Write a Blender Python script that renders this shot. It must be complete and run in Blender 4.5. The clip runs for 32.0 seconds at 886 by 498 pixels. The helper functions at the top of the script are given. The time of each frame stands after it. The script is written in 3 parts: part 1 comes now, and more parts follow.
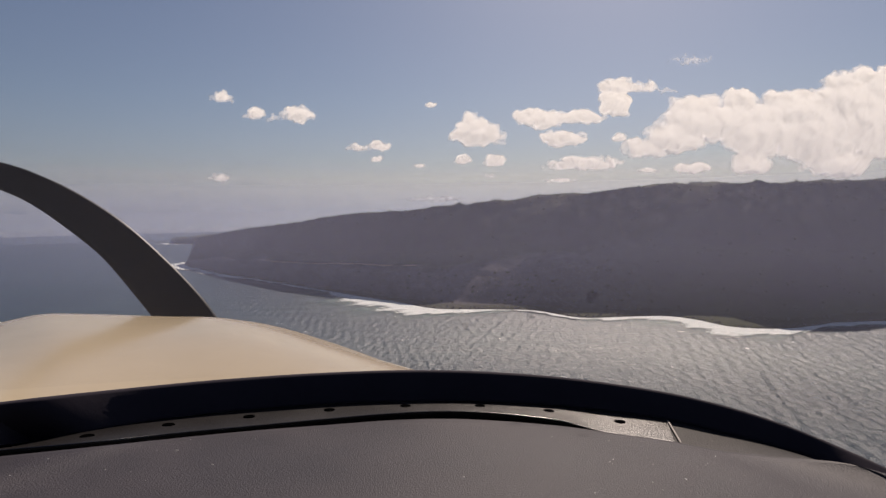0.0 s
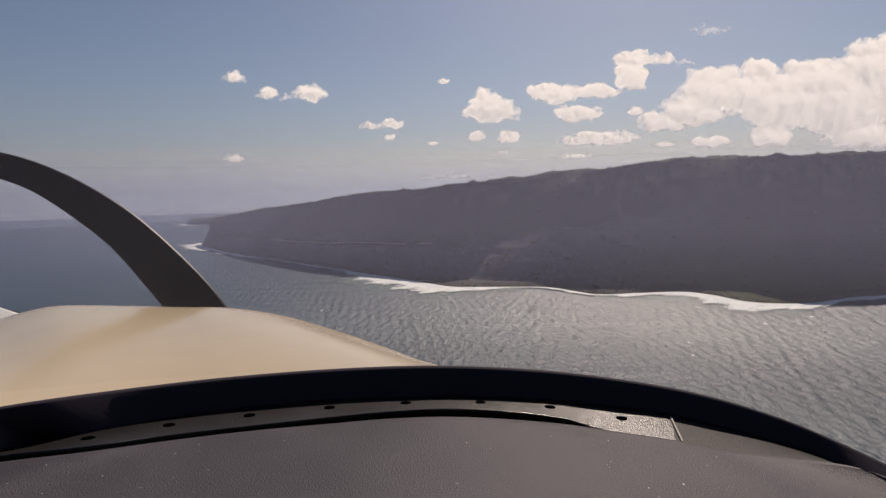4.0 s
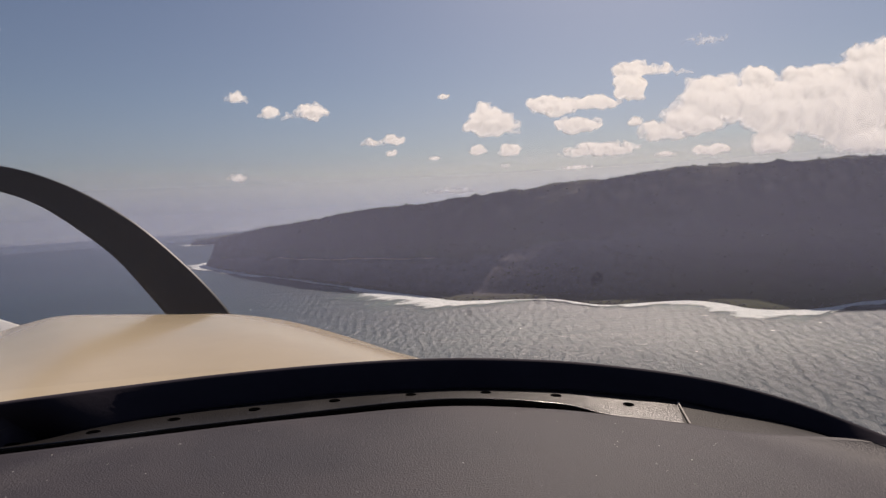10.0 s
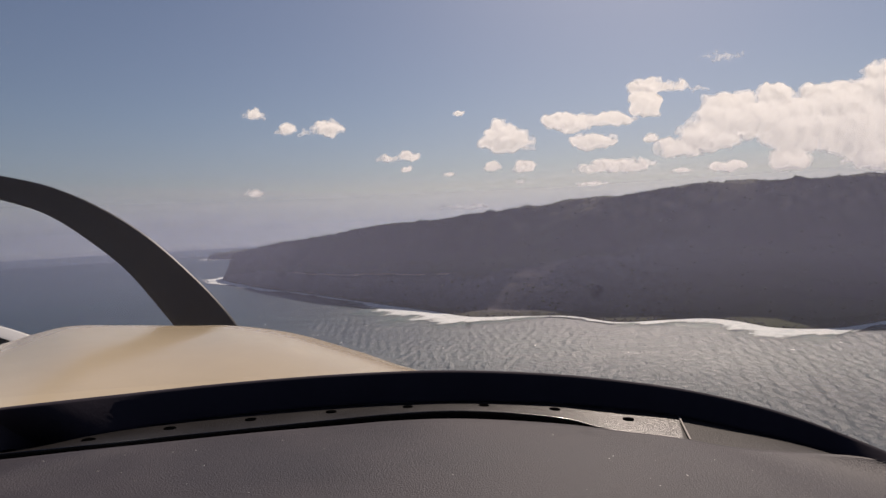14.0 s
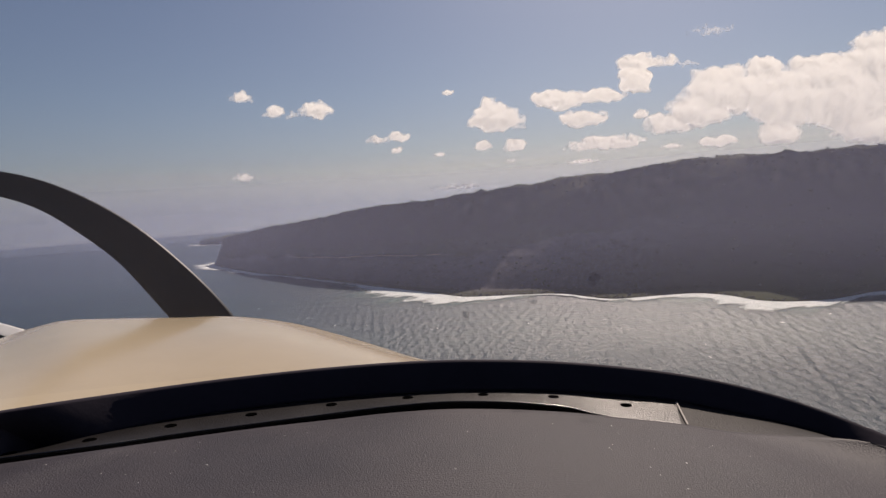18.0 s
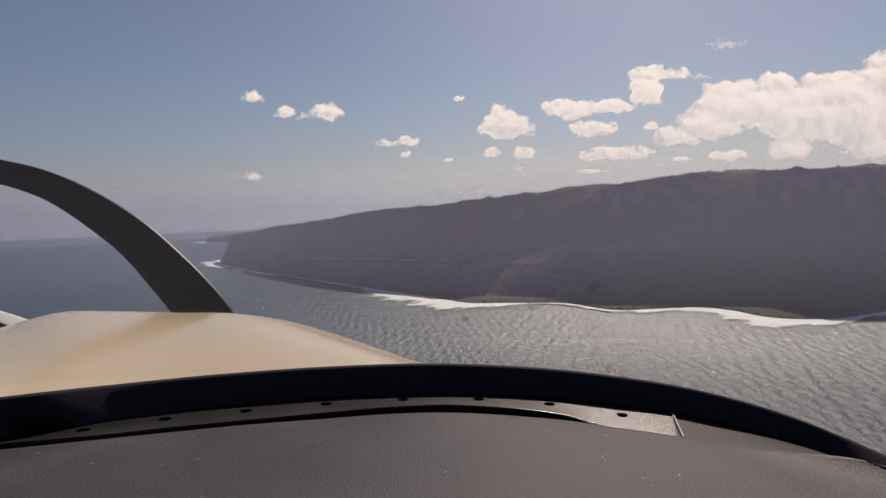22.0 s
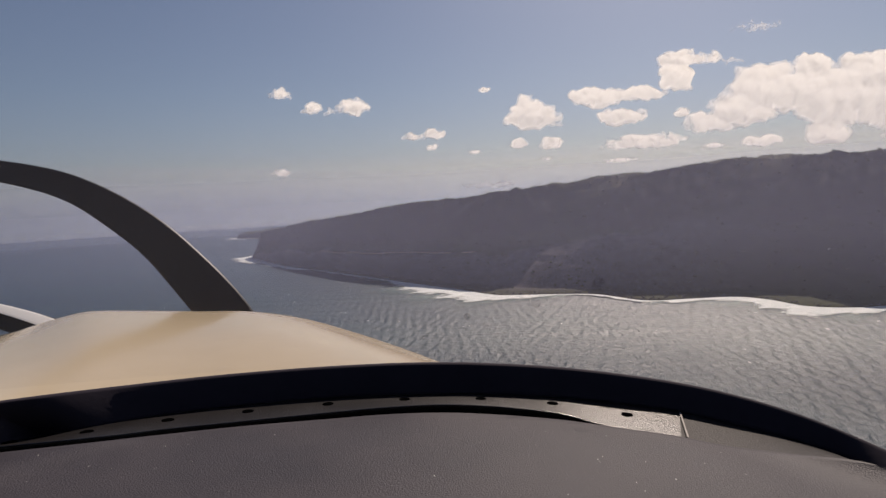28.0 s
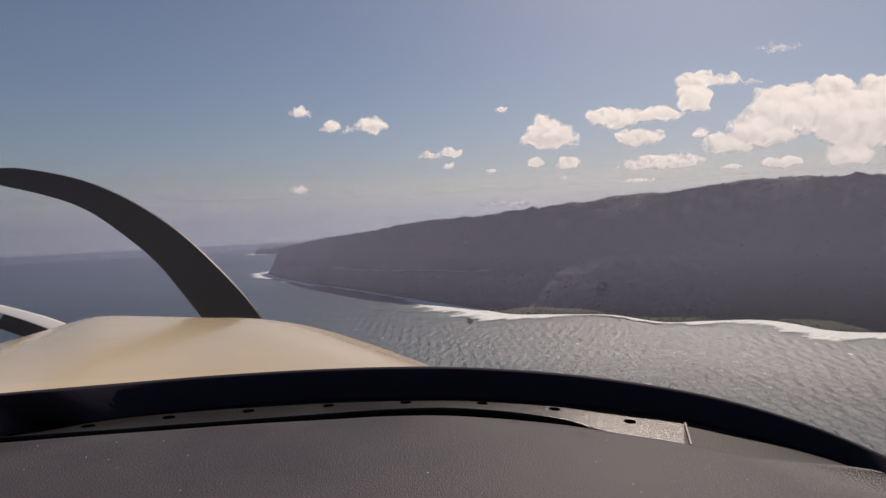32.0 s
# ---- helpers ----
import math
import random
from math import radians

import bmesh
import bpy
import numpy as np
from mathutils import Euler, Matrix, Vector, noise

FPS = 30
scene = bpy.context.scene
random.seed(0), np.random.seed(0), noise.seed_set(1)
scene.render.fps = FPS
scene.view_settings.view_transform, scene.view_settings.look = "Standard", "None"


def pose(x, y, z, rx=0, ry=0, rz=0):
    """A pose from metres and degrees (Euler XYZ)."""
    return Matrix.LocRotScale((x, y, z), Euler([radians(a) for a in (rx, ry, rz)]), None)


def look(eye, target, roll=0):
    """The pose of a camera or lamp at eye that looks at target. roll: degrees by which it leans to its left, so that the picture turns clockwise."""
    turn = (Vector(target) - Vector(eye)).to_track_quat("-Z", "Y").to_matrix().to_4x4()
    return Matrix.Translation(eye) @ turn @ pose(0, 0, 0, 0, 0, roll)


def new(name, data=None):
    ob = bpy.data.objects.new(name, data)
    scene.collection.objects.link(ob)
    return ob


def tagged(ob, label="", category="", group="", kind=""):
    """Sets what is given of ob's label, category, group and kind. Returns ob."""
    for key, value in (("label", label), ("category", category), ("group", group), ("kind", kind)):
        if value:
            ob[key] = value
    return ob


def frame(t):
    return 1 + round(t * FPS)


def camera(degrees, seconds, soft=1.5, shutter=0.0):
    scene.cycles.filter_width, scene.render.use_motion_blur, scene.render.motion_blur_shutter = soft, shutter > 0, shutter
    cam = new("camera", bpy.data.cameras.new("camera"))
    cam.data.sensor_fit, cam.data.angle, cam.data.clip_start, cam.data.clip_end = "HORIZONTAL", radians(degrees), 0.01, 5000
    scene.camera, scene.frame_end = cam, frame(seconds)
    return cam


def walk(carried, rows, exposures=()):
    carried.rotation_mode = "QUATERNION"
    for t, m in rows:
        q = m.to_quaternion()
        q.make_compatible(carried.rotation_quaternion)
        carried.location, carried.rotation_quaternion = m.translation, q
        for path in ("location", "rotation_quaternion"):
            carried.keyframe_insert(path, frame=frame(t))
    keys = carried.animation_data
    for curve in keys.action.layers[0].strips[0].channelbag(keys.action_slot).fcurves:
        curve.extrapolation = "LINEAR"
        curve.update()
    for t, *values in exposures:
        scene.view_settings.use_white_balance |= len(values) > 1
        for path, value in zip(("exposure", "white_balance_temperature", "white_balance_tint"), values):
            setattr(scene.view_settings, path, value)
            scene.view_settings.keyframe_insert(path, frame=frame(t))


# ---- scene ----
# The camera rides in the cabin of a light aircraft, 100 m above the sea, and sways with the pilot's seat.
cam = camera(74.0, 32.0, soft=1.4)
PATH = [
    (0.0, -0.0234, -0.0148, 99.9983, 86.59, 0.83, -2.30),
    (0.5, -0.0235, -0.0137, 99.9992, 86.52, 0.57, -2.31),
    (1.0, -0.0192, -0.0127, 100.0026, 86.28, 0.63, -2.10),
    (1.5, -0.0151, -0.0119, 100.0045, 86.06, 0.83, -1.88),
    (2.0, -0.0103, -0.0108, 100.0111, 85.84, 0.72, -1.67),
    (2.5, -0.0063, -0.0083, 100.0144, 85.37, 0.98, -1.40),
    (3.0, -0.0008, -0.0062, 100.0151, 85.03, 1.34, -1.05),
    (3.5, -0.0017, -0.0045, 100.0179, 84.76, 1.46, -0.93),
    (5.5, -0.0016, -0.0015, 100.0247, 83.72, 2.07, -1.10),
    (6.0, 0.0022, -0.0009, 100.0210, 83.67, 1.88, -0.84),
    (6.5, 0.0020, -0.0017, 100.0184, 83.84, 1.93, -0.77),
    (7.0, 0.0033, -0.0017, 100.0221, 83.83, 2.23, -0.71),
    (7.5, 0.0069, -0.0018, 100.0123, 83.86, 2.63, -0.63),
    (8.0, 0.0089, -0.0018, 100.0026, 84.36, 3.02, -0.50),
    (8.5, 0.0074, -0.0039, 100.0023, 84.85, 3.02, -0.43),
    (9.0, 0.0093, -0.0024, 100.0006, 85.08, 3.04, 0.01),
    (9.5, -0.0002, -0.0059, 99.9961, 85.46, 3.14, -0.50),
    (10.0, -0.0003, -0.0076, 99.9900, 85.87, 2.99, -0.68),
    (10.5, 0.0020, -0.0093, 99.9878, 86.24, 2.77, -0.75),
    (11.0, 0.0047, -0.0102, 99.9938, 86.49, 2.80, -0.66),
    (11.5, 0.0045, -0.0099, 99.9896, 86.57, 2.56, -0.59),
    (12.0, 0.0074, -0.0098, 99.9829, 86.67, 2.36, -0.32),
    (12.5, 0.0096, -0.0102, 99.9798, 87.20, 2.30, -0.37),
    (13.0, 0.0180, -0.0106, 99.9789, 87.41, 2.31, -0.18),
    (13.5, 0.0212, -0.0095, 99.9797, 87.49, 2.59, 0.21),
    (14.0, 0.0199, -0.0063, 99.9828, 87.48, 2.76, 0.73),
    (14.5, 0.0144, -0.0070, 99.9865, 87.35, 2.79, 0.46),
    (16.5, 0.0179, -0.0049, 100.0011, 86.00, 3.83, 0.16),
    (17.0, 0.0153, -0.0043, 99.9984, 85.76, 4.09, 0.12),
    (17.5, 0.0134, -0.0040, 100.0004, 85.55, 3.90, -0.02),
    (18.0, 0.0153, -0.0038, 99.9964, 85.54, 3.87, -0.10),
    (18.5, 0.0201, -0.0041, 99.9908, 85.76, 3.57, -0.02),
    (19.0, 0.0170, -0.0067, 99.9916, 86.08, 2.98, -0.05),
    (19.5, 0.0198, -0.0041, 99.9927, 86.29, 2.74, 0.48),
    (20.0, 0.0162, -0.0039, 99.9938, 86.29, 2.54, 0.57),
    (20.5, 0.0167, -0.0053, 99.9975, 86.25, 2.25, 0.54),
    (21.0, 0.0199, -0.0036, 99.9979, 86.12, 2.18, 0.54),
    (21.5, 0.0233, -0.0028, 99.9948, 86.07, 2.11, 0.64),
    (22.0, 0.0215, -0.0032, 99.9930, 86.09, 1.98, 0.58),
    (22.5, 0.0259, -0.0016, 99.9915, 86.31, 1.88, 1.10),
    (23.0, 0.0274, -0.0017, 99.9925, 86.45, 1.66, 1.28),
    (23.5, 0.0286, -0.0023, 99.9896, 86.54, 1.54, 1.42),
    (24.0, 0.0297, -0.0031, 99.9913, 86.58, 1.55, 1.32),
    (24.5, 0.0369, -0.0012, 99.9916, 86.57, 1.49, 1.75),
    (26.5, 0.0552, 0.0037, 100.0012, 85.78, 2.31, 2.90),
    (27.0, 0.0530, 0.0050, 100.0026, 85.47, 2.71, 2.79),
    (27.5, 0.0564, 0.0075, 99.9989, 85.41, 2.98, 3.14),
    (28.0, 0.0582, 0.0076, 99.9977, 85.49, 3.11, 3.24),
    (28.5, 0.0597, 0.0071, 99.9961, 85.54, 3.21, 3.37),
    (29.0, 0.0591, 0.0076, 99.9958, 85.67, 3.05, 3.41),
    (29.5, 0.0575, 0.0081, 99.9873, 85.91, 3.15, 3.54),
    (30.0, 0.0580, 0.0057, 99.9849, 86.30, 2.88, 3.55),
    (30.5, 0.0638, 0.0054, 99.9833, 86.59, 2.66, 3.66),
    (31.0, 0.0724, 0.0054, 99.9814, 86.79, 2.66, 3.99),
    (31.5, 0.0790, 0.0065, 99.9777, 87.08, 2.73, 4.57),
    (32.0, 0.0733, 0.0067, 99.9777, 87.33, 2.47, 4.80),
]
walk(cam, [(t, pose(x, y, z, a, b, c)) for t, x, y, z, a, b, c in PATH], [(0.0, 0.02, 6900, 18), (32.0, 0.02, 6900, 18)])

# ---- light ----
SUN_AZIMUTH, SUN_HEIGHT = 20.0, 42.0      # degrees right of straight ahead, degrees above the horizon
world = bpy.data.worlds.new("sky")
scene.world = world
world.use_nodes = True
wn, wl = world.node_tree.nodes, world.node_tree.links
sky = wn.new("ShaderNodeTexSky")
sky.sky_type, sky.sun_disc = "NISHITA", False
sky.sun_elevation, sky.sun_rotation = radians(SUN_HEIGHT), radians(SUN_AZIMUTH)
sky.altitude, sky.air_density, sky.dust_density, sky.ozone_density = 100, 1.0, 1.0, 3.4
coord, split, above, join = (wn.new("ShaderNode" + n) for n in ("TexCoord", "SeparateXYZ", "Math", "CombineXYZ"))
above.operation, above.inputs[1].default_value = "MAXIMUM", 0.06   # the sky goes on evenly behind the sea's edge
wl.new(coord.outputs["Generated"], split.inputs[0])
wl.new(split.outputs[0], join.inputs[0])
wl.new(split.outputs[1], join.inputs[1])
wl.new(split.outputs[2], above.inputs[0])
wl.new(above.outputs[0], join.inputs[2])
wl.new(join.outputs[0], sky.inputs[0])
wl.new(sky.outputs[0], wn["Background"].inputs[0])
wn["Background"].inputs[1].default_value = 0.0535

sun_data = bpy.data.lights.new("sun", "SUN")
sun_data.energy, sun_data.angle, sun_data.color = 4.7, radians(0.55), (1.0, 0.91, 0.80)
sun = new("sun", sun_data)
a, e = radians(SUN_AZIMUTH), radians(SUN_HEIGHT)
TO_SUN = Vector((math.sin(a) * math.cos(e), math.cos(a) * math.cos(e), math.sin(e)))
sun.matrix_world = look((0, 0, 400), Vector((0, 0, 400)) - TO_SUN)


# ---- materials ----
class Nodes:
    """A material and short ways to add nodes to it."""

    def __init__(self, name):
        self.mat = bpy.data.materials.new(name)
        self.mat.use_nodes = True
        self.tree = self.mat.node_tree
        self.bsdf = self.tree.nodes["Principled BSDF"]
        self.out = self.tree.nodes["Material Output"]

    def add(self, kind, **values):
        node = self.tree.nodes.new("ShaderNode" + kind)
        for key, value in values.items():
            node.inputs[key.replace("_", " ")].default_value = value
        return node

    def link(self, a, b):
        self.tree.links.new(a, b)

    def place(self, scale=(1, 1, 1), turn=0.0):
        where, maps = self.add("TexCoord"), self.add("Mapping")
        maps.vector_type = "TEXTURE"
        maps.inputs["Scale"].default_value = scale
        maps.inputs["Rotation"].default_value = (0, 0, turn)
        self.link(where.outputs["Object"], maps.inputs["Vector"])
        return maps.outputs["Vector"]

    def noise(self, scale, detail=4.0, rough=0.55, where=None):
        node = self.add("TexNoise", Scale=scale, Detail=detail, Roughness=rough)
        self.link(where or self.place(), node.inputs["Vector"])
        return node.outputs["Fac"]

    def ramp(self, fac, *stops):
        node = self.add("ValToRGB")
        bar = node.color_ramp.elements
        while len(bar) < len(stops):
            bar.new(0.5)
        for element, (at, colour) in zip(bar, stops):
            element.position, element.color = at, (*colour, 1)
        self.link(fac, node.inputs["Fac"])
        return node.outputs["Color"]

    def maths(self, operation, a, b):
        node = self.add("Math")
        node.operation = operation
        for socket, value in zip(node.inputs, (a, b)):
            if isinstance(value, (int, float)):
                socket.default_value = value
            else:
                self.link(value, socket)
        return node.outputs[0]

    def bump(self, height, strength, distance, under=None):
        node = self.add("Bump", Strength=strength, Distance=distance)
        self.link(height, node.inputs["Height"])
        if under:
            self.link(under, node.inputs["Normal"])
        return node.outputs["Normal"]

    def set(self, **values):
        for key, value in values.items():
            socket = self.bsdf.inputs[key.replace("_", " ")]
            if isinstance(value, bpy.types.NodeSocket):
                self.link(value, socket)
            else:
                socket.default_value = (*value, 1) if isinstance(value, tuple) else value
        return self.mat


def spotted(name, dark, light, scale, rough, bump_scale, bump, distance, specular=0.5):
    """A surface mottled at two scales with a fine relief."""
    m = Nodes(name)
    mix = m.maths("ADD", m.maths("MULTIPLY", m.noise(scale), 0.6), m.maths("MULTIPLY", m.noise(scale * 7), 0.4))
    colour = m.ramp(mix, (0.3, dark), (0.7, light))
    m.set(Base_Color=colour, Roughness=rough, Specular_IOR_Level=specular,
          Normal=m.bump(m.noise(bump_scale, 6), bump, distance))
    return m.mat


def leather(name, dark, light, rough, specular, grain=340):
    """Grained, worn vinyl: cells as relief, cloudy wear in colour and gloss."""
    m = Nodes(name)
    cells = m.add("TexVoronoi", Scale=grain)
    m.link(m.place(), cells.inputs["Vector"])
    fine = m.noise(grain * 2.2, 3)
    relief = m.maths("ADD", m.maths("MULTIPLY", cells.outputs["Distance"], 1.0), m.maths("MULTIPLY", fine, 0.5))
    wear = m.noise(9, 5)
    m.set(Base_Color=m.ramp(m.maths("ADD", m.maths("MULTIPLY", wear, 0.7), m.maths("MULTIPLY", fine, 0.3)), (0.3, dark), (0.7, light)),
          Roughness=m.maths("ADD", m.maths("MULTIPLY", wear, 0.16), rough - 0.08), Specular_IOR_Level=specular,
          Normal=m.bump(relief, 0.45, 0.0009, m.bump(m.noise(30, 4), 0.10, 0.003)))
    return m.mat


def sea_water():
    m = Nodes("sea_water")
    chop = m.noise(0.60, 6, 0.62, m.place((1.0, 2.2, 1.0), radians(-20)))
    ripple = m.noise(1.5, 5, 0.65, m.place((1.0, 1.6, 1.0), radians(-8)))
    broad = m.noise(0.006, 3)
    normal = m.bump(ripple, 1.0, 0.14, m.bump(chop, 1.0, 0.9))
    return m.set(Base_Color=m.ramp(broad, (0.35, (0.008, 0.030, 0.052)), (0.65, (0.013, 0.042, 0.060))),
                 Roughness=0.42, Specular_IOR_Level=0.58, IOR=1.33, Normal=normal)


def veiled(m, mask):
    """Lets the surface show only where mask does."""
    clear, mix = m.add("BsdfTransparent"), m.add("MixShader")
    m.link(mask, mix.inputs[0])
    m.link(clear.outputs[0], mix.inputs[1])
    m.link(m.bsdf.outputs[0], mix.inputs[2])
    m.link(mix.outputs[0], m.out.inputs["Surface"])
    return m.mat


def surf_foam():
    """Broken white water: solid at the shore, torn into lace towards the sea."""
    m = Nodes("surf_foam")
    where, parts = m.add("TexCoord"), m.add("SeparateXYZ")
    m.link(where.outputs["UV"], parts.inputs[0])
    torn = m.maths("ADD", m.maths("MULTIPLY", m.noise(0.05, 9, 0.72), 1.5), m.maths("MULTIPLY", m.noise(0.5, 6, 0.7), 0.6))
    cover = m.maths("SUBTRACT", torn, m.maths("MULTIPLY", parts.outputs[1], 1.32))
    mask = m.ramp(cover, (0.08, (0, 0, 0)), (0.38, (0.96, 0.96, 0.96)))
    m.set(Base_Color=m.ramp(m.noise(0.12, 6, 0.7), (0.3, (0.58, 0.65, 0.64)), (0.6, (0.80, 0.82, 0.80))), Roughness=0.8,
          Normal=m.bump(m.noise(0.5, 6, 0.7), 0.9, 1.6))
    return veiled(m, mask)


def shallow_water():
    """Water over a pale bottom, stirred milky green by the surf."""
    m = Nodes("shallow_water")
    where, parts = m.add("TexCoord"), m.add("SeparateXYZ")
    m.link(where.outputs["UV"], parts.inputs[0])
    cover = m.maths("SUBTRACT", m.maths("ADD", m.noise(0.02, 7, 0.65), 0.15), parts.outputs[1])
    m.set(Base_Color=m.ramp(m.noise(0.08, 5), (0.3, (0.09, 0.19, 0.19)), (0.7, (0.16, 0.27, 0.25))), Roughness=0.4,
          Normal=m.bump(m.noise(0.4, 6, 0.65), 1.0, 1.2))
    return veiled(m, m.ramp(cover, (0.0, (0, 0, 0)), (0.6, (0.62, 0.62, 0.62))))


def hillside():
    """Dark volcanic rock with dry scrub and grass, greener where it is flat, rust-coloured below the rim, and a grey boulder apron."""
    m = Nodes("hillside")
    geo, parts = m.add("NewGeometry"), m.add("SeparateXYZ")
    m.link(geo.outputs["Normal"], parts.inputs[0])
    vast, big, small, fine = m.noise(0.007, 4, 0.5), m.noise(0.025, 6, 0.6), m.noise(0.22, 6, 0.65), m.noise(0.9, 4)
    streak = m.noise(0.10, 5, 0.6, m.place((1.0, 1.0, 7.0)))

    def over(share, under, colour):
        mix = m.add("MixRGB")
        m.link(share, mix.inputs[0])
        m.link(under, mix.inputs[1])
        m.link(colour, mix.inputs[2])
        return mix.outputs[0]

    def painted(name):
        node = m.add("Attribute")
        node.attribute_name = name
        return node.outputs["Fac"]

    grain = m.maths("ADD", m.maths("MULTIPLY", small, 0.55), m.maths("MULTIPLY", streak, 0.45))
    rock = m.ramp(grain, (0.30, (0.030, 0.026, 0.028)), (0.70, (0.064, 0.053, 0.052)))
    scrub = m.ramp(small, (0.3, (0.028, 0.033, 0.017)), (0.7, (0.064, 0.068, 0.032)))
    green = m.ramp(m.maths("ADD", m.maths("MULTIPLY", big, 0.5), m.maths("ADD", m.maths("MULTIPLY", vast, 0.35), m.maths("MULTIPLY", parts.outputs[2], 0.38))),
                   (0.56, (0, 0, 0)), (0.78, (1, 1, 1)))
    ground = over(green, rock, scrub)
    rust = m.ramp(grain, (0.3, (0.060, 0.044, 0.034)), (0.7, (0.150, 0.112, 0.084)))
    ground = over(m.maths("MULTIPLY", painted("rim"), m.ramp(m.maths("ADD", m.maths("MULTIPLY", big, 0.6), m.maths("MULTIPLY", streak, 0.4)), (0.46, (0, 0, 0)), (0.62, (0.85, 0.85, 0.85)))), ground, rust)
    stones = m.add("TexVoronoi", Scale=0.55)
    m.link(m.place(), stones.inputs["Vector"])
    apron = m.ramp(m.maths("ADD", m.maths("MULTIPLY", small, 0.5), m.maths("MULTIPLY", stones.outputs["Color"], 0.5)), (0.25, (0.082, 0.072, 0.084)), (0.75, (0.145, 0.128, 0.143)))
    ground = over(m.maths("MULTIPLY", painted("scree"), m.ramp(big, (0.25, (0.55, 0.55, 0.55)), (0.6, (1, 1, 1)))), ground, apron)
    field = m.ramp(small, (0.3, (0.028, 0.038, 0.014)), (0.7, (0.060, 0.072, 0.030)))
    ground = over(painted("meadow"), ground, field)
    return m.set(Base_Color=ground, Roughness=0.95, Specular_IOR_Level=0.12,
                 Normal=m.bump(small, 0.35, 1.6, m.bump(fine, 0.3, 0.5)))


def cloud_white():
    """Bright droplets that scatter the sun through; thin and torn towards the rim."""
    m = Nodes("cloud_white")
    diffuse, through_it, mix = m.add("BsdfDiffuse"), m.add("BsdfTranslucent"), m.add("AddShader")
    for node in (diffuse, through_it):
        node.inputs["Color"].default_value = (0.555, 0.552, 0.543, 1)
    m.link(diffuse.outputs[0], mix.inputs[0])
    m.link(through_it.outputs[0], mix.inputs[1])
    thick = m.add("Attribute")
    thick.attribute_name = "thickness"
    torn = m.maths("ADD", m.maths("MULTIPLY", m.maths("SUBTRACT", m.noise(0.020, 10, 0.70), 0.5), 1.9), m.maths("MULTIPLY", m.maths("SUBTRACT", m.noise(0.075, 6, 0.65), 0.5), 0.8))
    cover = m.ramp(m.maths("ADD", m.maths("MULTIPLY", thick.outputs["Fac"], 1.35), torn), (0.0, (0, 0, 0)), (0.45, (0.45, 0.45, 0.45)), (1.0, (0.95, 0.95, 0.95)))
    clear, final = m.add("BsdfTransparent"), m.add("MixShader")
    m.link(cover, final.inputs[0])
    m.link(clear.outputs[0], final.inputs[1])
    m.link(mix.outputs[0], final.inputs[2])
    m.link(final.outputs[0], m.out.inputs["Surface"])
    return m.mat


def acrylic_pane():
    """A clear windscreen with a thin film of dust and scratches that catches the sun and veils the view like haze."""
    m = Nodes("acrylic_pane")
    clear, film, gloss = m.add("BsdfTransparent"), m.add("BsdfTranslucent"), m.add("BsdfGlossy", Roughness=0.02)
    clear.inputs["Color"].default_value = (0.97, 0.97, 0.97, 1)
    film.inputs["Color"].default_value = (0.85, 0.84, 0.96, 1)
    # even part of the film adds a pale veil in place of haze
    dust = m.maths("ADD", m.maths("MULTIPLY", m.noise(4.0, 3), 0.010), 0.010)
    specks = m.ramp(m.noise(420, 1, 0.4), (0.80, (0, 0, 0)), (0.83, (0.25, 0.25, 0.25)))
    first, second = m.add("MixShader"), m.add("MixShader")
    m.link(m.maths("ADD", dust, specks), first.inputs[0])
    m.link(clear.outputs[0], first.inputs[1])
    m.link(film.outputs[0], first.inputs[2])
    second.inputs[0].default_value = 0.012
    m.link(first.outputs[0], second.inputs[1])
    m.link(gloss.outputs[0], second.inputs[2])
    m.link(second.outputs[0], m.out.inputs["Surface"])
    return m.mat


def dried_smear():
    """A dried, half-wiped spot on the acrylic."""
    m = Nodes("dried_smear")
    m.set(Base_Color=(0.03, 0.028, 0.035), Roughness=0.9, Specular_IOR_Level=0.1)
    return veiled(m, m.ramp(m.noise(160, 4), (0.35, (0.02, 0.02, 0.02)), (0.65, (0.17, 0.17, 0.17))))


def scratched():
    """A fine scratch in the acrylic that catches the sun."""
    m = Nodes("scratched_acrylic")
    glint, clear, mix = m.add("BsdfTranslucent"), m.add("BsdfTransparent"), m.add("MixShader")
    glint.inputs["Color"].default_value = (0.8, 0.78, 0.76, 1)
    m.link(m.ramp(m.noise(90, 4), (0.30, (0.02, 0.02, 0.02)), (0.70, (0.040, 0.040, 0.040))), mix.inputs[0])
    m.link(clear.outputs[0], mix.inputs[1])
    m.link(glint.outputs[0], mix.inputs[2])
    m.link(mix.outputs[0], m.out.inputs["Surface"])
    return m.mat


SMEAR, SCRATCH = dried_smear(), scratched()
SEA, FOAM, SHALLOW, HILL, CLOUD, PANE = sea_water(), surf_foam(), shallow_water(), hillside(), cloud_white(), acrylic_pane()
VINYL = leather("grey_vinyl", (0.030, 0.0285, 0.0360), (0.058, 0.0525, 0.0600), 0.54, 0.13, 620)
TRIM = leather("dark_vinyl_trim", (0.009, 0.008, 0.0082), (0.015, 0.0135, 0.0135), 0.35, 0.36, 420)
BEAD = spotted("glossy_black_edge", (0.004, 0.004, 0.005), (0.007, 0.007, 0.008), 30, 0.22, 120, 0.05, 0.001, 0.5)
HOLE = spotted("black_screw", (0.0008, 0.0008, 0.001), (0.0015, 0.0015, 0.0015), 60, 0.9, 300, 0.1, 0.001, 0.0)
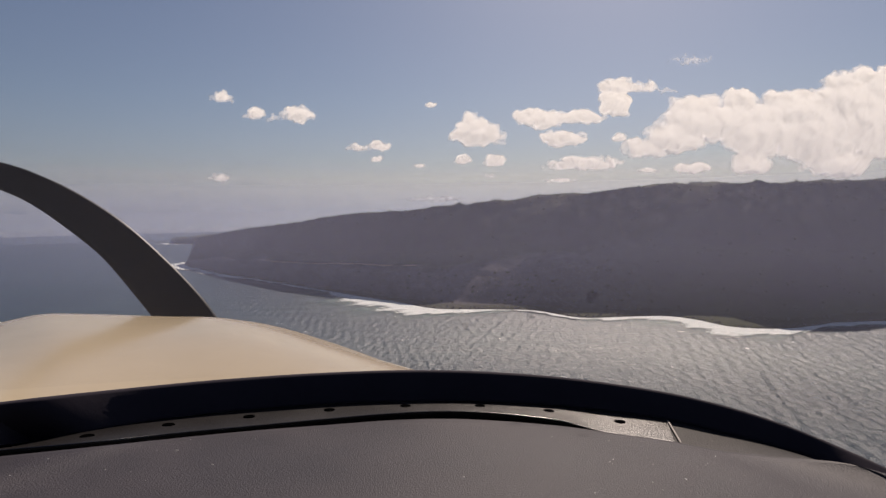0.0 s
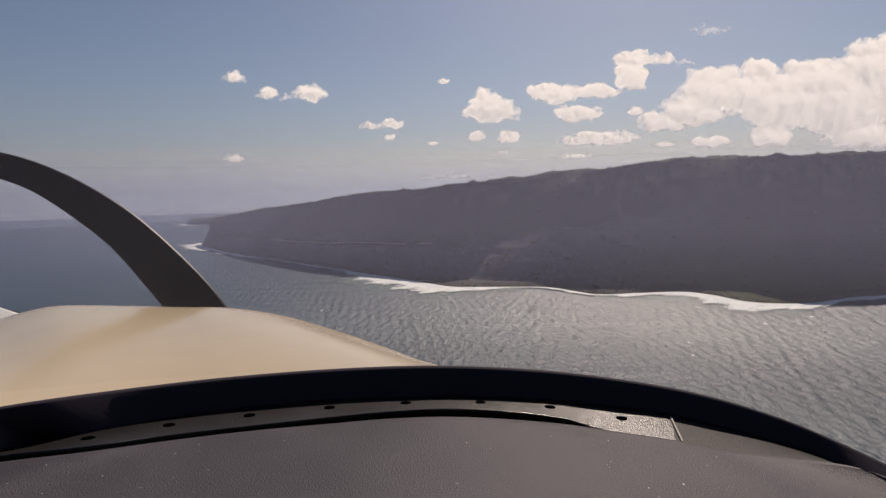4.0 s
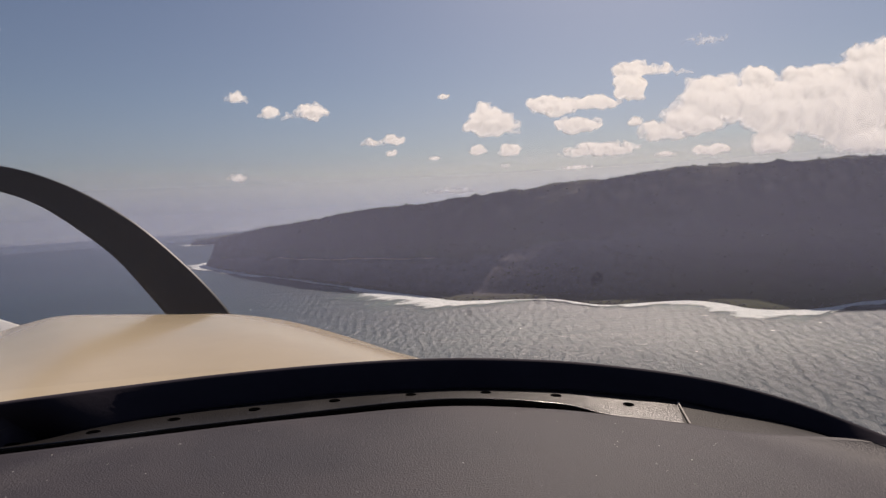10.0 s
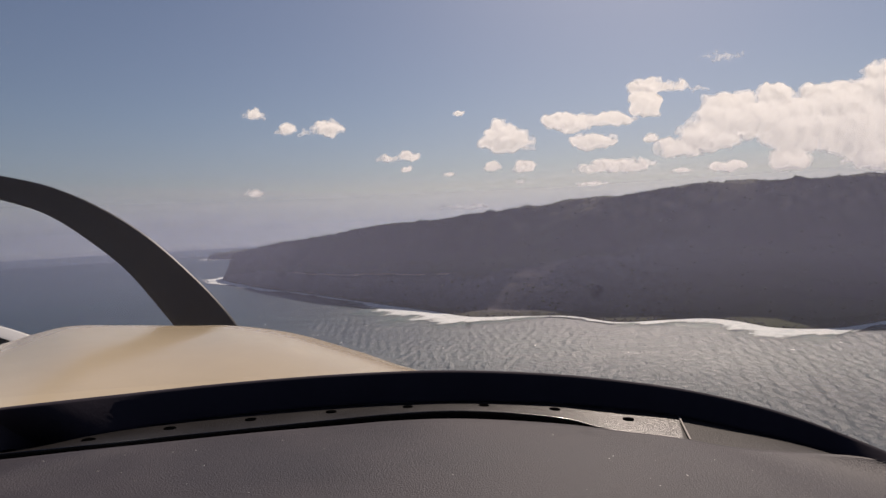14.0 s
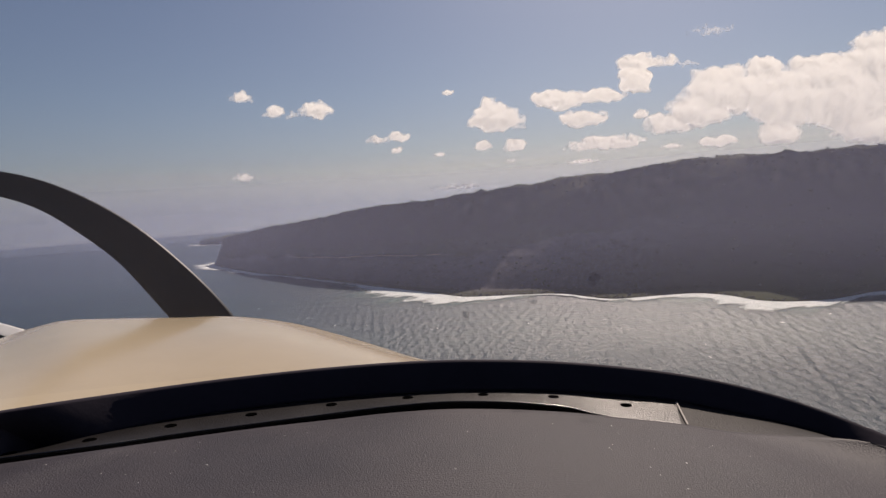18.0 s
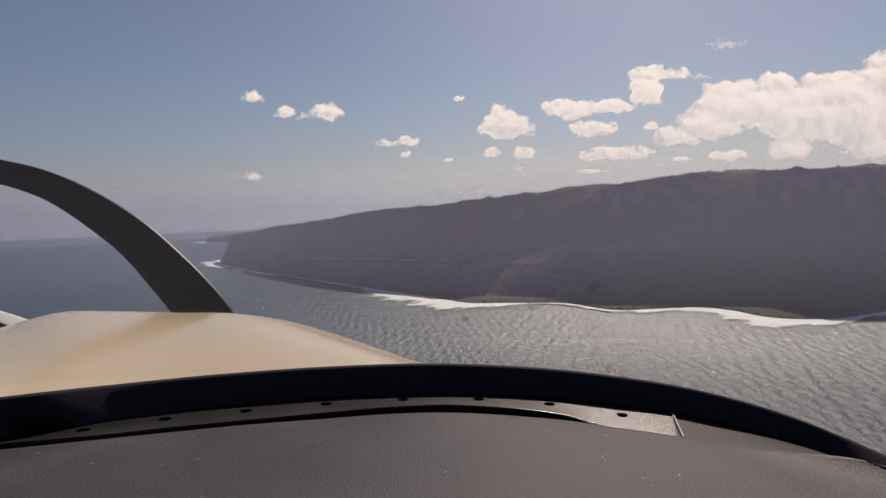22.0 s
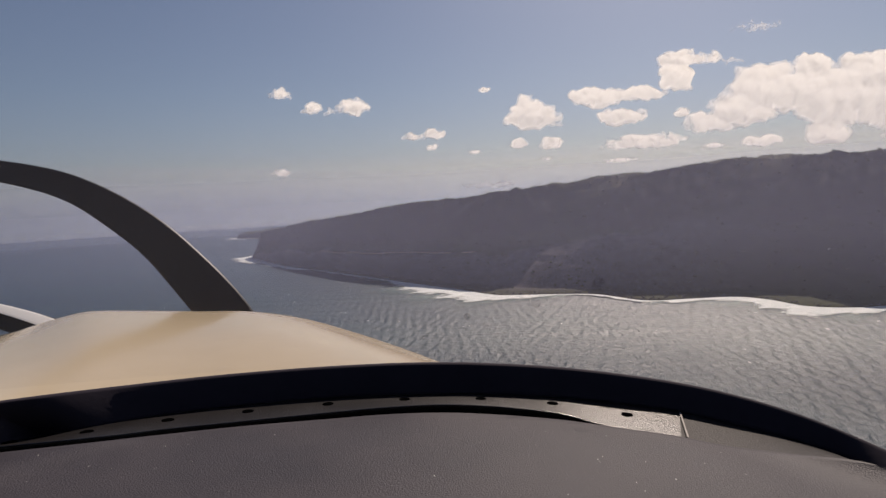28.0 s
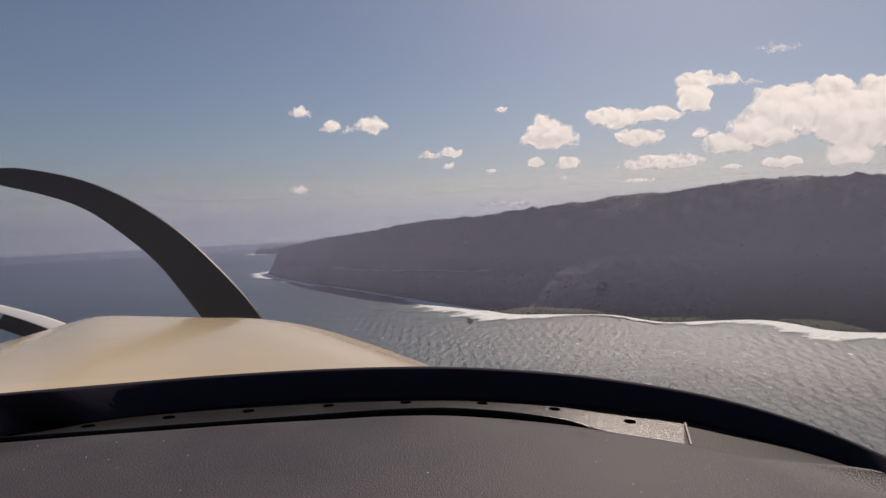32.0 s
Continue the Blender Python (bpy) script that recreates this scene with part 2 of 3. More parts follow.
# second trim vinyl with less sheen, so the end piece looks shaded
END_SHADED = leather("vinyl_end_shaded", (0.020, 0.018, 0.0185), (0.030, 0.0275, 0.0275), 0.56, 0.12, 400)
RUBBER = spotted("black_rubber", (0.031, 0.0265, 0.038), (0.039, 0.034, 0.048), 12, 0.85, 180, 0.2, 0.001, 0.12)
CREAM = spotted("cream_paint", (0.475, 0.39, 0.257), (0.52, 0.43, 0.293), 2.5, 0.16, 60, 0.02, 0.001)
BLADE = spotted("blade_paint", (0.005, 0.006, 0.009), (0.009, 0.011, 0.016), 6, 0.5, 90, 0.1, 0.001, 0.22)
WHITE = spotted("white_paint", (0.72, 0.72, 0.70), (0.8, 0.8, 0.78), 6, 0.4, 90, 0.05, 0.001)
LINER = spotted("cabin_lining", (0.22, 0.21, 0.20), (0.27, 0.26, 0.25), 8, 0.9, 200, 0.2, 0.001)
PALE = spotted("pale_edge", (0.22, 0.20, 0.18), (0.30, 0.28, 0.25), 40, 0.5, 90, 0.1, 0.001)
SOIL = spotted("bare_soil", (0.20, 0.15, 0.11), (0.32, 0.25, 0.19), 0.3, 0.95, 0.8, 0.4, 0.5, 0.1)
SCRUB = spotted("scrub_leaves", (0.030, 0.034, 0.016), (0.075, 0.075, 0.036), 0.12, 0.95, 1.5, 0.6, 0.5, 0.1)
STONE = spotted("dark_stone", (0.05, 0.045, 0.042), (0.12, 0.105, 0.095), 0.3, 0.9, 1.2, 0.6, 0.4, 0.2)


# ---- ways to build ----
def spline(points, count):
    """count places along a smooth curve through the points, evenly spaced along it."""
    p = np.array(points, float)
    p = np.vstack((2 * p[0] - p[1], p, 2 * p[-1] - p[-2]))
    out = []
    for i in range(1, len(p) - 2):
        t = np.linspace(0, 1, 24, endpoint=False)[:, None]
        out.append(0.5 * (2 * p[i] + (p[i + 1] - p[i - 1]) * t + (2 * p[i - 1] - 5 * p[i] + 4 * p[i + 1] - p[i + 2]) * t ** 2
                          + (3 * p[i] - p[i - 1] - 3 * p[i + 1] + p[i + 2]) * t ** 3))
    fine = np.vstack((*out, p[-2:-1]))
    run = np.concatenate(([0], np.cumsum(np.linalg.norm(np.diff(fine, axis=0), axis=1))))
    at = np.linspace(0, run[-1], count)
    return np.stack([np.interp(at, run, fine[:, k]) for k in range(p.shape[1])], 1)


def sheet(name, rows, material, parent=None, label="", closed=False, uv=False):
    """A smooth surface through rows of places."""
    grid = np.array(rows, float)
    n, m = grid.shape[:2]
    mesh = bpy.data.meshes.new(name)
    mesh.vertices.add(n * m)
    mesh.vertices.foreach_set("co", grid.reshape(-1))
    i, j = np.meshgrid(np.arange(n - 1), np.arange(m if closed else m - 1), indexing="ij")
    j2 = (j + 1) % m
    quads = np.stack((i * m + j, i * m + j2, (i + 1) * m + j2, (i + 1) * m + j), -1).reshape(-1, 4)
    mesh.loops.add(quads.size)
    mesh.loops.foreach_set("vertex_index", quads.reshape(-1).astype(np.int32))
    mesh.polygons.add(len(quads))
    mesh.polygons.foreach_set("loop_start", np.arange(0, quads.size, 4, dtype=np.int32))
    mesh.polygons.foreach_set("use_smooth", np.ones(len(quads), bool))
    mesh.update(calc_edges=True)
    if uv:
        layer = mesh.uv_layers.new(name="UVMap")
        u = (quads % m) / (m - 1)
        v = (quads // m) / (n - 1)
        layer.data.foreach_set("uv", np.stack((u, v), -1).reshape(-1))
    mesh.materials.append(material)
    ob = new(name, mesh)
    ob.parent = parent
    return tagged(ob, label)


def part(name, bm, material, parent, label="", smooth=True):
    """One bmesh as one mesh object under a thing or a part."""
    mesh = bpy.data.meshes.new(name)
    bm.to_mesh(mesh)
    bm.free()
    if smooth:
        mesh.polygons.foreach_set("use_smooth", np.ones(len(mesh.polygons), bool))
    mesh.materials.append(material)
    ob = new(name, mesh)
    ob.parent = parent
    return tagged(ob, label)


def shifted(curve, x=0.0, y=0.0, z=0.0, wide=1.0):
    return curve * (wide, 1, 1) + (x, y, z)


# ---- the sea ----
def sea():
    rng = np.random.default_rng(4)
    fine = np.radians(np.arange(-48, 62, 0.16))
    rest = np.radians(np.arange(62, 312, 5.0))
    angle = np.concatenate((fine, rest))
    radius = np.concatenate(([0.02, 60, 120, 170], np.geomspace(200, 800, 640)[:-1], np.geomspace(800, 4960, 170)))
    r, a = np.meshgrid(radius, angle, indexing="ij")
    x, y = r * np.sin(a), r * np.cos(a)
    z = np.zeros_like(x)
    step = np.where(r < 800, r * 0.0028, r * 0.011)
    open_sea = np.interp(np.degrees(np.arctan2(x, y)), (-12, 6, 20, 34), (0.7, 0.9, 1.3, 1.5))      # rougher out of the headland's lee
    waves = [(2.2 * 1.052 ** k, radians(84) + rng.normal(0, 0.75), 0.0058) for k in range(30)]     # wind chop
    waves += [(4.6 * 1.085 ** k, radians(97) + rng.normal(0, 0.24), 0.0054) for k in range(12)]    # wind sea
    waves += [(length, radians(8) + rng.normal(0, 0.10), 0.0024) for length in (24, 31, 40)]       # swell bending round to the beach
    for length, heading, steep in waves:
        wave = np.sin((x * math.sin(heading) + y * math.cos(heading)) * 6.283 / length + rng.uniform(0, 6.28))
        fade = np.clip(length / step / 3.0 - 0.6, 0, 1)
        z += fade * length * steep * (wave + 0.35 * wave ** 2) * (open_sea if 5 < length < 20 else 1.0)
    z[r < 190] = 0
    return tagged(sheet("water", np.stack((x, y, z), -1), SEA, closed=True),
                  "dark blue ocean with wind chop glittering in the sun", "sea", kind="structure")


sea()

# ---- the island: one coast, from behind the headland to the bay abeam ----
# each pair: a place on the shore, and the place and height of the cliff's edge above it
COAST = [((-330, 2000), (-200, 1960, 60)), ((-470, 1620), (-390, 1600, 58)), ((-506, 1330), (-464, 1352, 58)),
         ((-485, 1229), (-476, 1277, 56)), ((-341, 1021), (-336, 1100, 75)), ((-245, 915), (-257, 1002, 83)),
         ((-153, 803), (-170, 905, 93)), ((-82, 716), (-91, 833, 101)), ((-25, 650), (-18, 783, 105)),
         ((12, 605), (27, 749, 109)), ((46, 596), (69, 738, 112)), ((78, 591), (107, 737, 115)),
         ((112, 580), (152, 723, 120)), ((145, 536), (194, 676, 121)), ((181, 534), (238, 671, 125)),
         ((223, 535), (288, 668, 130)), ((244, 514), (315, 645, 129)), ((256, 481), (332, 608, 127)),
         ((279, 467), (361, 590, 126)), ((307, 467), (393, 588, 127)), ((338, 479), (428, 597, 127)),
         ((361, 486), (453, 602, 128)), ((420, 483), (520, 592, 128)), ((560, 440), (650, 535, 131)),
         ((760, 330), (860, 415, 134)), ((1000, 120), (1130, 200, 138))]
STATIONS = 760
SHORE = spline([c for c, _ in COAST], STATIONS)
EDGE = spline([e for _, e in COAST], STATIONS)


def station(x, y):
    return int(np.argmin(np.hypot(SHORE[:, 0] - x, SHORE[:, 1] - y)))


def profile(v):
    """Height of the slope, as a share of the cliff's, from the shore (0) to the edge (1)."""
    return np.interp(v, (0, 0.04, 0.10, 0.17, 0.42, 0.58, 0.64, 0.86, 1.0, 1.15, 2.6), (-0.02, 0.015, 0.03, 0.05, 0.30, 0.46, 0.50, 0.84, 1.0, 1.02, 0.97))


def land_at(i, v):
    """A place on the island's ground: station along the coast, and share of the way to the cliff's edge."""
    s, e = SHORE[i], EDGE[i]
    x, y = s[0] + (e[0] - s[0]) * v, s[1] + (e[1] - s[1]) * v
    z = e[2] * float(profile(v))
    rise = min(1.0, max(0.0, (v - 0.12) * 4))
    gully = abs(noise.noise(Vector((x * 0.016, y * 0.016, 3.1)))) * 2 - 0.7
    rough = noise.fractal(Vector((x * 0.03, y * 0.03, z * 0.02)), 0.9, 2.1, 5)
    top = max(0.0, 1 - abs(v - 1.0) * 4)
    z += rise * (gully * 4.8 * (1 - top) + rough * (3.2 - 1.2 * top))
    push = rise * (gully * 5.5 + rough * 3.6) * (1 - 0.8 * top)
    way = Vector((e[0] - s[0], e[1] - s[1])).normalized()
    small = noise.noise(Vector((x * 0.09, y * 0.09, z * 0.09)))
    z += 5.0 * math.exp(-((x - 350) ** 2 + (y - 597) ** 2) / 60)      # a knob of rock on the rim
    return Vector((x + way.x * push, y + way.y * push, z + small * (0.25 + 1.6 * rise)))


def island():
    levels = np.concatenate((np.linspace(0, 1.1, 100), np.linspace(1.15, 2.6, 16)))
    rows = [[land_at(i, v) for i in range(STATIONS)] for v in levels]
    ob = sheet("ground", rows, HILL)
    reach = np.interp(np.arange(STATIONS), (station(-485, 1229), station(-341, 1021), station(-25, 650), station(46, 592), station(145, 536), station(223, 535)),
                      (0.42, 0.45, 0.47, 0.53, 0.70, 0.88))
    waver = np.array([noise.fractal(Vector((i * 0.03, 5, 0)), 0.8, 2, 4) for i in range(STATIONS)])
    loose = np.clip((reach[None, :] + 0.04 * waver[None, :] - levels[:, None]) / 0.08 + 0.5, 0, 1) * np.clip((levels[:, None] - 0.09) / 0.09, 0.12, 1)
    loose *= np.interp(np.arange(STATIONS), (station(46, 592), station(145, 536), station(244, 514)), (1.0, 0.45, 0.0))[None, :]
    right = np.interp(np.arange(STATIONS), (station(244, 514), station(338, 479), STATIONS), (0.0, 1.0, 1.0))
    green = np.clip(1.5 - np.abs(levels[:, None] - 0.13) / 0.11 + 0.6 * waver[None, :], 0, 1) * right[None, :]
    rim = np.clip(1.6 - np.abs(levels[:, None] - 0.90 - 0.05 * waver[None, :]) / 0.09, 0, 1) * np.interp(np.arange(STATIONS), (station(-170, 800), station(145, 536)), (0.25, 1.0))[None, :]
    ob.data.attributes.new("rim", "FLOAT", "POINT").data.foreach_set("value", rim.astype(np.float32).reshape(-1))
    ob.data.attributes.new("meadow", "FLOAT", "POINT").data.foreach_set("value", green.astype(np.float32).reshape(-1))
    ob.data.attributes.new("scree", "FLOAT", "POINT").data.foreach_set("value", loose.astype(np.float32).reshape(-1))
    return tagged(ob, "dark volcanic sea cliffs with dry scrub along the coast", "cliffs", kind="structure")


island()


def clumps(name, places, material, label, category, seed):
    """Low uneven bushes or stones: many small lumps, joined."""
    rng = np.random.default_rng(seed)
    ball = bmesh.new()
    bmesh.ops.create_icosphere(ball, subdivisions=1, radius=1)
    at, faces = np.array([v.co[:] for v in ball.verts]), np.array([[v.index for v in f.verts] for f in ball.faces])
    ball.free()
    verts, tris = [], []
    for i, (p, size) in enumerate(places):
        lump = at * (1 + rng.normal(0, 0.28, (len(at), 1))) * size * np.array((1.25, 1.25, 0.85)) * rng.uniform(0.8, 1.2, 3)
        verts.append(lump + np.array(p) + (0, 0, size * 0.3))
        tris.append(faces + len(at) * i)
    mesh = bpy.data.meshes.new(name)
    mesh.from_pydata(np.vstack(verts).tolist(), [], np.vstack(tris).tolist())
    mesh.materials.append(material)
    return tagged(new(name, mesh), label, category, kind="stuff")


def vegetation():
    rng = random.Random(5)
    edge, slope, shore = [], [], []
    for _ in range(5200):
        edge.append((land_at(rng.randrange(60, STATIONS - 1), rng.uniform(0.93, 1.12)), rng.choice((0.3, 0.4, 0.6, 0.8, 1.3))))
    for _ in range(4200):
        slope.append((land_at(rng.randrange(60, STATIONS - 1), rng.uniform(0.13, 0.95)), rng.choice((0.5, 0.7, 0.9, 1.4))))
    for _ in range(5000):
        shore.append((land_at(rng.randrange(60, STATIONS - 1), abs(rng.gauss(0.02, 0.03))), rng.choice((0.3, 0.4, 0.6, 0.9))))
    clumps("scrub", edge, SCRUB, "dark wind-cut scrub along the top of the cliffs", "scrub", 1)
    clumps("scrub", slope, SCRUB, "sparse dry bushes on the steep slope", "scrub", 2)
    clumps("boulders", shore, STONE, "dark boulders along the foot of the cliffs", "boulders", 3)


vegetation()


def trail(name, stations, levels, width, material, label, category):
    """A narrow bare strip laid along the slope."""
    n = 60
    line = [land_at(int(np.interp(k, (0, 1), stations)), float(np.interp(k, (0, 1), levels))) + Vector((0, 0, 0.5)) for k in np.linspace(0, 1, n)]
    line = [sum(line[max(0, i - 5):i + 6], Vector()) / len(line[max(0, i - 5):i + 6]) for i in range(n)]
    rows = []
    for off in (-0.5, 0.0, 0.5):
        rows.append([p + Vector((-0.35, -0.6, 0.9 if off == 0 else 0.2)) + Vector((0, 0.35, 1)).normalized() * off * width * (0.7 + 0.6 * noise.noise(p * 0.06)) for p in line])
    return tagged(sheet(name, rows, material), label, category, kind="structure")


FAR_SHORE = spline([(-700, 2300), (-830, 2230), (-940, 2265), (-960, 2330), (-900, 2500), (-700, 2700)], 120)


def far_headland():
    """The next point of the coast, low behind the first."""
    rows = []
    for v in np.linspace(0, 1.5, 26):
        h = 32 * float(np.interp(v, (0, 0.05, 0.16, 1.0, 1.5), (-0.03, 0.5, 0.85, 1.0, 1.0)))
        row = []
        for p in FAR_SHORE:
            q = p + (np.array((-560, 2480)) - p) * v * 0.36
            n = noise.fractal(Vector((q[0] * 0.012, q[1] * 0.012, 1.0)), 0.9, 2.1, 5)
            row.append((q[0], q[1], h * (0.85 + 0.35 * (q[0] + 960) / 400) + n * min(1, v * 4) * 6))
        rows.append(row)
    return tagged(sheet("hill", rows, HILL), "low dark headland farther along the coast", "headland", kind="structure")


far_headland()


def haze_sheet(cover, low, high, shade, taper):
    """See-through stand-in for aerial haze, lit by the sun, fading out upwards and towards the water."""
    m = Nodes("haze_curtain")
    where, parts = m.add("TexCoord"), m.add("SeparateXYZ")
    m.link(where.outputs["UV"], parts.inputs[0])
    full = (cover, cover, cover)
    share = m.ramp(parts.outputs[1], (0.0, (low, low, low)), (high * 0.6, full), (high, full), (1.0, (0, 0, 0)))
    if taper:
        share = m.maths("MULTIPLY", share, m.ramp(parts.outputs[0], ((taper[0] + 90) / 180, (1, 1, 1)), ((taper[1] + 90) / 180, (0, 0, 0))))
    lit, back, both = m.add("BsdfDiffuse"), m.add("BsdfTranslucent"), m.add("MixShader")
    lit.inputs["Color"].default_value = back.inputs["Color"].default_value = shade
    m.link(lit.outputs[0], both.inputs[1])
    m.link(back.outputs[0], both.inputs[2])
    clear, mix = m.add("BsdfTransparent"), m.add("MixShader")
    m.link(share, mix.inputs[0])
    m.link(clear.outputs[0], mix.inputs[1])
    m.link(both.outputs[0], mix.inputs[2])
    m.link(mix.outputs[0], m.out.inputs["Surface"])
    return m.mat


def haze_curtains():
    """Aerial haze imitated by thin added curtains one behind the other over the sea."""
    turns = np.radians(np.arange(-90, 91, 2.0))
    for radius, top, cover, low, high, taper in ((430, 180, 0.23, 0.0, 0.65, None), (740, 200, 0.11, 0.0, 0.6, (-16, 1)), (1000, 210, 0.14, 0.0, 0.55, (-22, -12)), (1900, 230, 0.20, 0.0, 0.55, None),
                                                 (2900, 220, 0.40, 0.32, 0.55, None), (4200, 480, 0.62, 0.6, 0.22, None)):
        # the farthest curtain is paler, to brighten the low sky
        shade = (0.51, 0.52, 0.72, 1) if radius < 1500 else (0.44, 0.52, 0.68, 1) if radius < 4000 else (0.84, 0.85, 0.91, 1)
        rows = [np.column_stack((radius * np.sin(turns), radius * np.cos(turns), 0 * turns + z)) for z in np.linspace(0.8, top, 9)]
        tagged(sheet("backdrop", rows, haze_sheet(cover, low, high, shade, taper), uv=True), "see-through curtain imitating aerial haze over the sea", "haze", kind="structure")


haze_curtains()


def surf(run, inland, width, seed, label, skew=1.0, name="surf", material=None, lift=1.7):
    """White water along a stretch of the shore."""
    inland = inland / np.linalg.norm(inland, axis=1)[:, None]
    share = np.linspace(0, 1, len(run))
    body = np.sin(np.pi * share ** skew) ** 0.45
    wobble = np.array([noise.fractal(Vector((s * 10, seed, 0)), 0.8, 2, 3) for s in share])
    rows = []
    for k in np.linspace(0, 1, 13):
        out = -3.5 + k * (width * body * np.clip(1 + 0.75 * wobble, 0.15, 2) + 4)
        rows.append(np.column_stack((run - inland * out[:, None], lift - 0.4 * k + 0 * share)))
    return tagged(sheet(name, rows, material or FOAM, uv=True), label, name, kind="stuff")


def beach(x0, y0, x1, y1, width, seed, label, skew=1.0):
    a, b = station(x0, y0), station(x1, y1)
    surf(SHORE[a:b], EDGE[a:b, :2] - SHORE[a:b], width, seed, label, skew)


def shallows(x0, y0, x1, y1, width, seed, skew=1.0):
    a, b = station(x0, y0), station(x1, y1)
    surf(SHORE[a:b], EDGE[a:b, :2] - SHORE[a:b], width, seed, "milky green water off the breaking surf", skew, "shallows", SHALLOW, 1.2)



trail("ledge", (station(-300, 975), station(-40, 665)), (0.455, 0.475), 1.2, SOIL, "pale broken ledge above the boulder apron", "ledge")
shallows(-170, 820, 100, 590, 120, 8.0, 1.6)
shallows(150, 536, 460, 480, 85, 9.0)
beach(-506, 1330, -400, 1100, 60, 1.0, "white surf breaking round the foot of the headland")
beach(-420, 1130, -270, 945, 34, 1.5, "white wash below the headland")
beach(-310, 990, -110, 750, 8, 2.0, "thin white wash along the boulder shore")
beach(-120, 760, 84, 598, 56, 3.0, "broad white surf breaking over a shallow point", 1.5)
beach(75, 600, 175, 534, 5, 4.0, "thin white wash along the boulder shore")
beach(160, 535, 440, 482, 44, 5.0, "long white breaker rolling onto the beach")
beach(430, 482, 900, 220, 30, 6.0, "white surf along the far side of the bay")
surf(FAR_SHORE[16:86], np.array((-560, 2480)) - FAR_SHORE[16:86], 60, 7.0, "white surf round the farther headland")


def whitecaps():
    """Small breaking crests scattered over the open sea."""
    rng = random.Random(12)
    bm = bmesh.new()
    for _ in range(170):
        r, a = rng.uniform(0.32, 1.0) ** 1.3 * 1500, radians(rng.uniform(-50, 40))
        x, y = r * math.sin(a), r * math.cos(a)
        near = SHORE[np.argmin(np.hypot(SHORE[:, 0] - x, SHORE[:, 1] - y))]
        if math.hypot(x, y) > math.hypot(*near) - 20 and x > -500:
            continue
        size = rng.uniform(0.35, 1.0)
        at = pose(x, y, 0.55, 0, 0, 14 + rng.gauss(0, 20)) @ Matrix.Diagonal((size * 0.5, size * rng.uniform(1.5, 3.5), 0.25, 1))
        bmesh.ops.create_icosphere(bm, subdivisions=2, radius=1, matrix=at)
    for v in bm.verts:
        v.co += noise.noise_vector(v.co * 0.9) * 0.35
    tagged(part("whitecaps", bm, WHITE, None, "small white breaking crests on the open sea"), category="whitecaps", kind="stuff")


whitecaps()

# ---- clouds ----
def cloud(lumps, seed, label, far=3000.0, voxel=9.0, rag=1.0):
    """A cumulus: heaps of round puffs grown together into one billowing face. lumps: across, height, half width, half height."""
    rng = random.Random(seed)
    base = Vector((lumps[0][0], far, lumps[0][1]))
    typical = sorted(h for *_, h in lumps)[len(lumps) // 2]
    puffs = []
    for cx, cz, w, h in lumps:
        grain = min(h, 74)
        puffs.append((cx, cz - 0.12 * h, w * 0.80, h * 0.72))
        for _ in range(int(14 + 9 * w * h / grain ** 2)):
            u, v = rng.uniform(-1, 1), rng.uniform(-0.62, 0.95)
            if u * u + v * v > 1:
                continue
            size = grain * rng.uniform(0.34, 0.80) * (1.05 - 0.45 * abs(u)) * (1.0 if v > -0.3 else 0.75)
            puffs.append((cx + u * w * 0.92, cz + v * max(h - size * 0.55, h * 0.3), size * rng.uniform(1.05, 1.5), size))
    puffs = np.array(puffs)
    cell = min(6.0, max(2.6, voxel * 0.55))
    xs = np.arange((puffs[:, 0] - puffs[:, 2]).min() - 30, (puffs[:, 0] + puffs[:, 2]).max() + 30, cell)
    zs = np.arange((puffs[:, 1] - puffs[:, 3]).min() - 30, (puffs[:, 1] + puffs[:, 3]).max() + 30, cell)
    gx, gz = np.meshgrid(xs, zs)
    calm = min(1.0, typical / 40)
    stir = np.array([[noise.noise_vector(Vector((x, z, 40 * seed)) * 0.02) * 16 + noise.noise_vector(Vector((x, z, 40 * seed)) * 0.055) * 7
                      + noise.noise_vector(Vector((x, z, 40 * seed)) * 0.14) * 2.6 for x in xs] for z in zs]) * calm
    ax, az = gx + stir[:, :, 0], gz + stir[:, :, 1]
    body, crag = np.zeros_like(gx), np.zeros_like(gx)
    for cx, cz, w, h in puffs:
        d = ((ax - cx) / w) ** 2 + ((az - cz) / h) ** 2
        high = min(h, 70)
        dome = high * np.sqrt(np.clip(1 - d, 0, None))
        body += np.clip(1 - d, 0, None) ** 1.5 * high ** 3
        crag = np.maximum(crag, dome)
    body = np.cbrt(body)
    swell = 0.30 * body + 0.85 * crag + 0.7 * stir[:, :, 2]
    for _ in range(3):      # soften the creases between the puffs
        swell[1:-1, 1:-1] = 0.4 * swell[1:-1, 1:-1] + 0.15 * (swell[:-2, 1:-1] + swell[2:, 1:-1] + swell[1:-1, :-2] + swell[1:-1, 2:])
    slope_z, slope_x = np.gradient(swell, cell)
    ob = sheet("cloud", np.stack((gx - base.x, -0.38 * np.clip(body, 0, 90), gz - base.z), -1), CLOUD)
    mesh = ob.data
    kept = body.reshape(-1) > 0
    bm = bmesh.new()
    bm.from_mesh(mesh)
    order = bm.verts.layers.int.new("order")
    for v in bm.verts:
        v[order] = v.index
    bmesh.ops.delete(bm, geom=[f for f in bm.faces if not any(kept[v.index] for v in f.verts)], context="FACES")
    bm.to_mesh(mesh)
    bm.free()
    was = np.empty(len(mesh.vertices), np.int32)
    mesh.attributes["order"].data.foreach_get("value", was)
    facing = np.stack((-slope_x, -np.ones_like(swell), -slope_z), -1).reshape(-1, 3)[was]
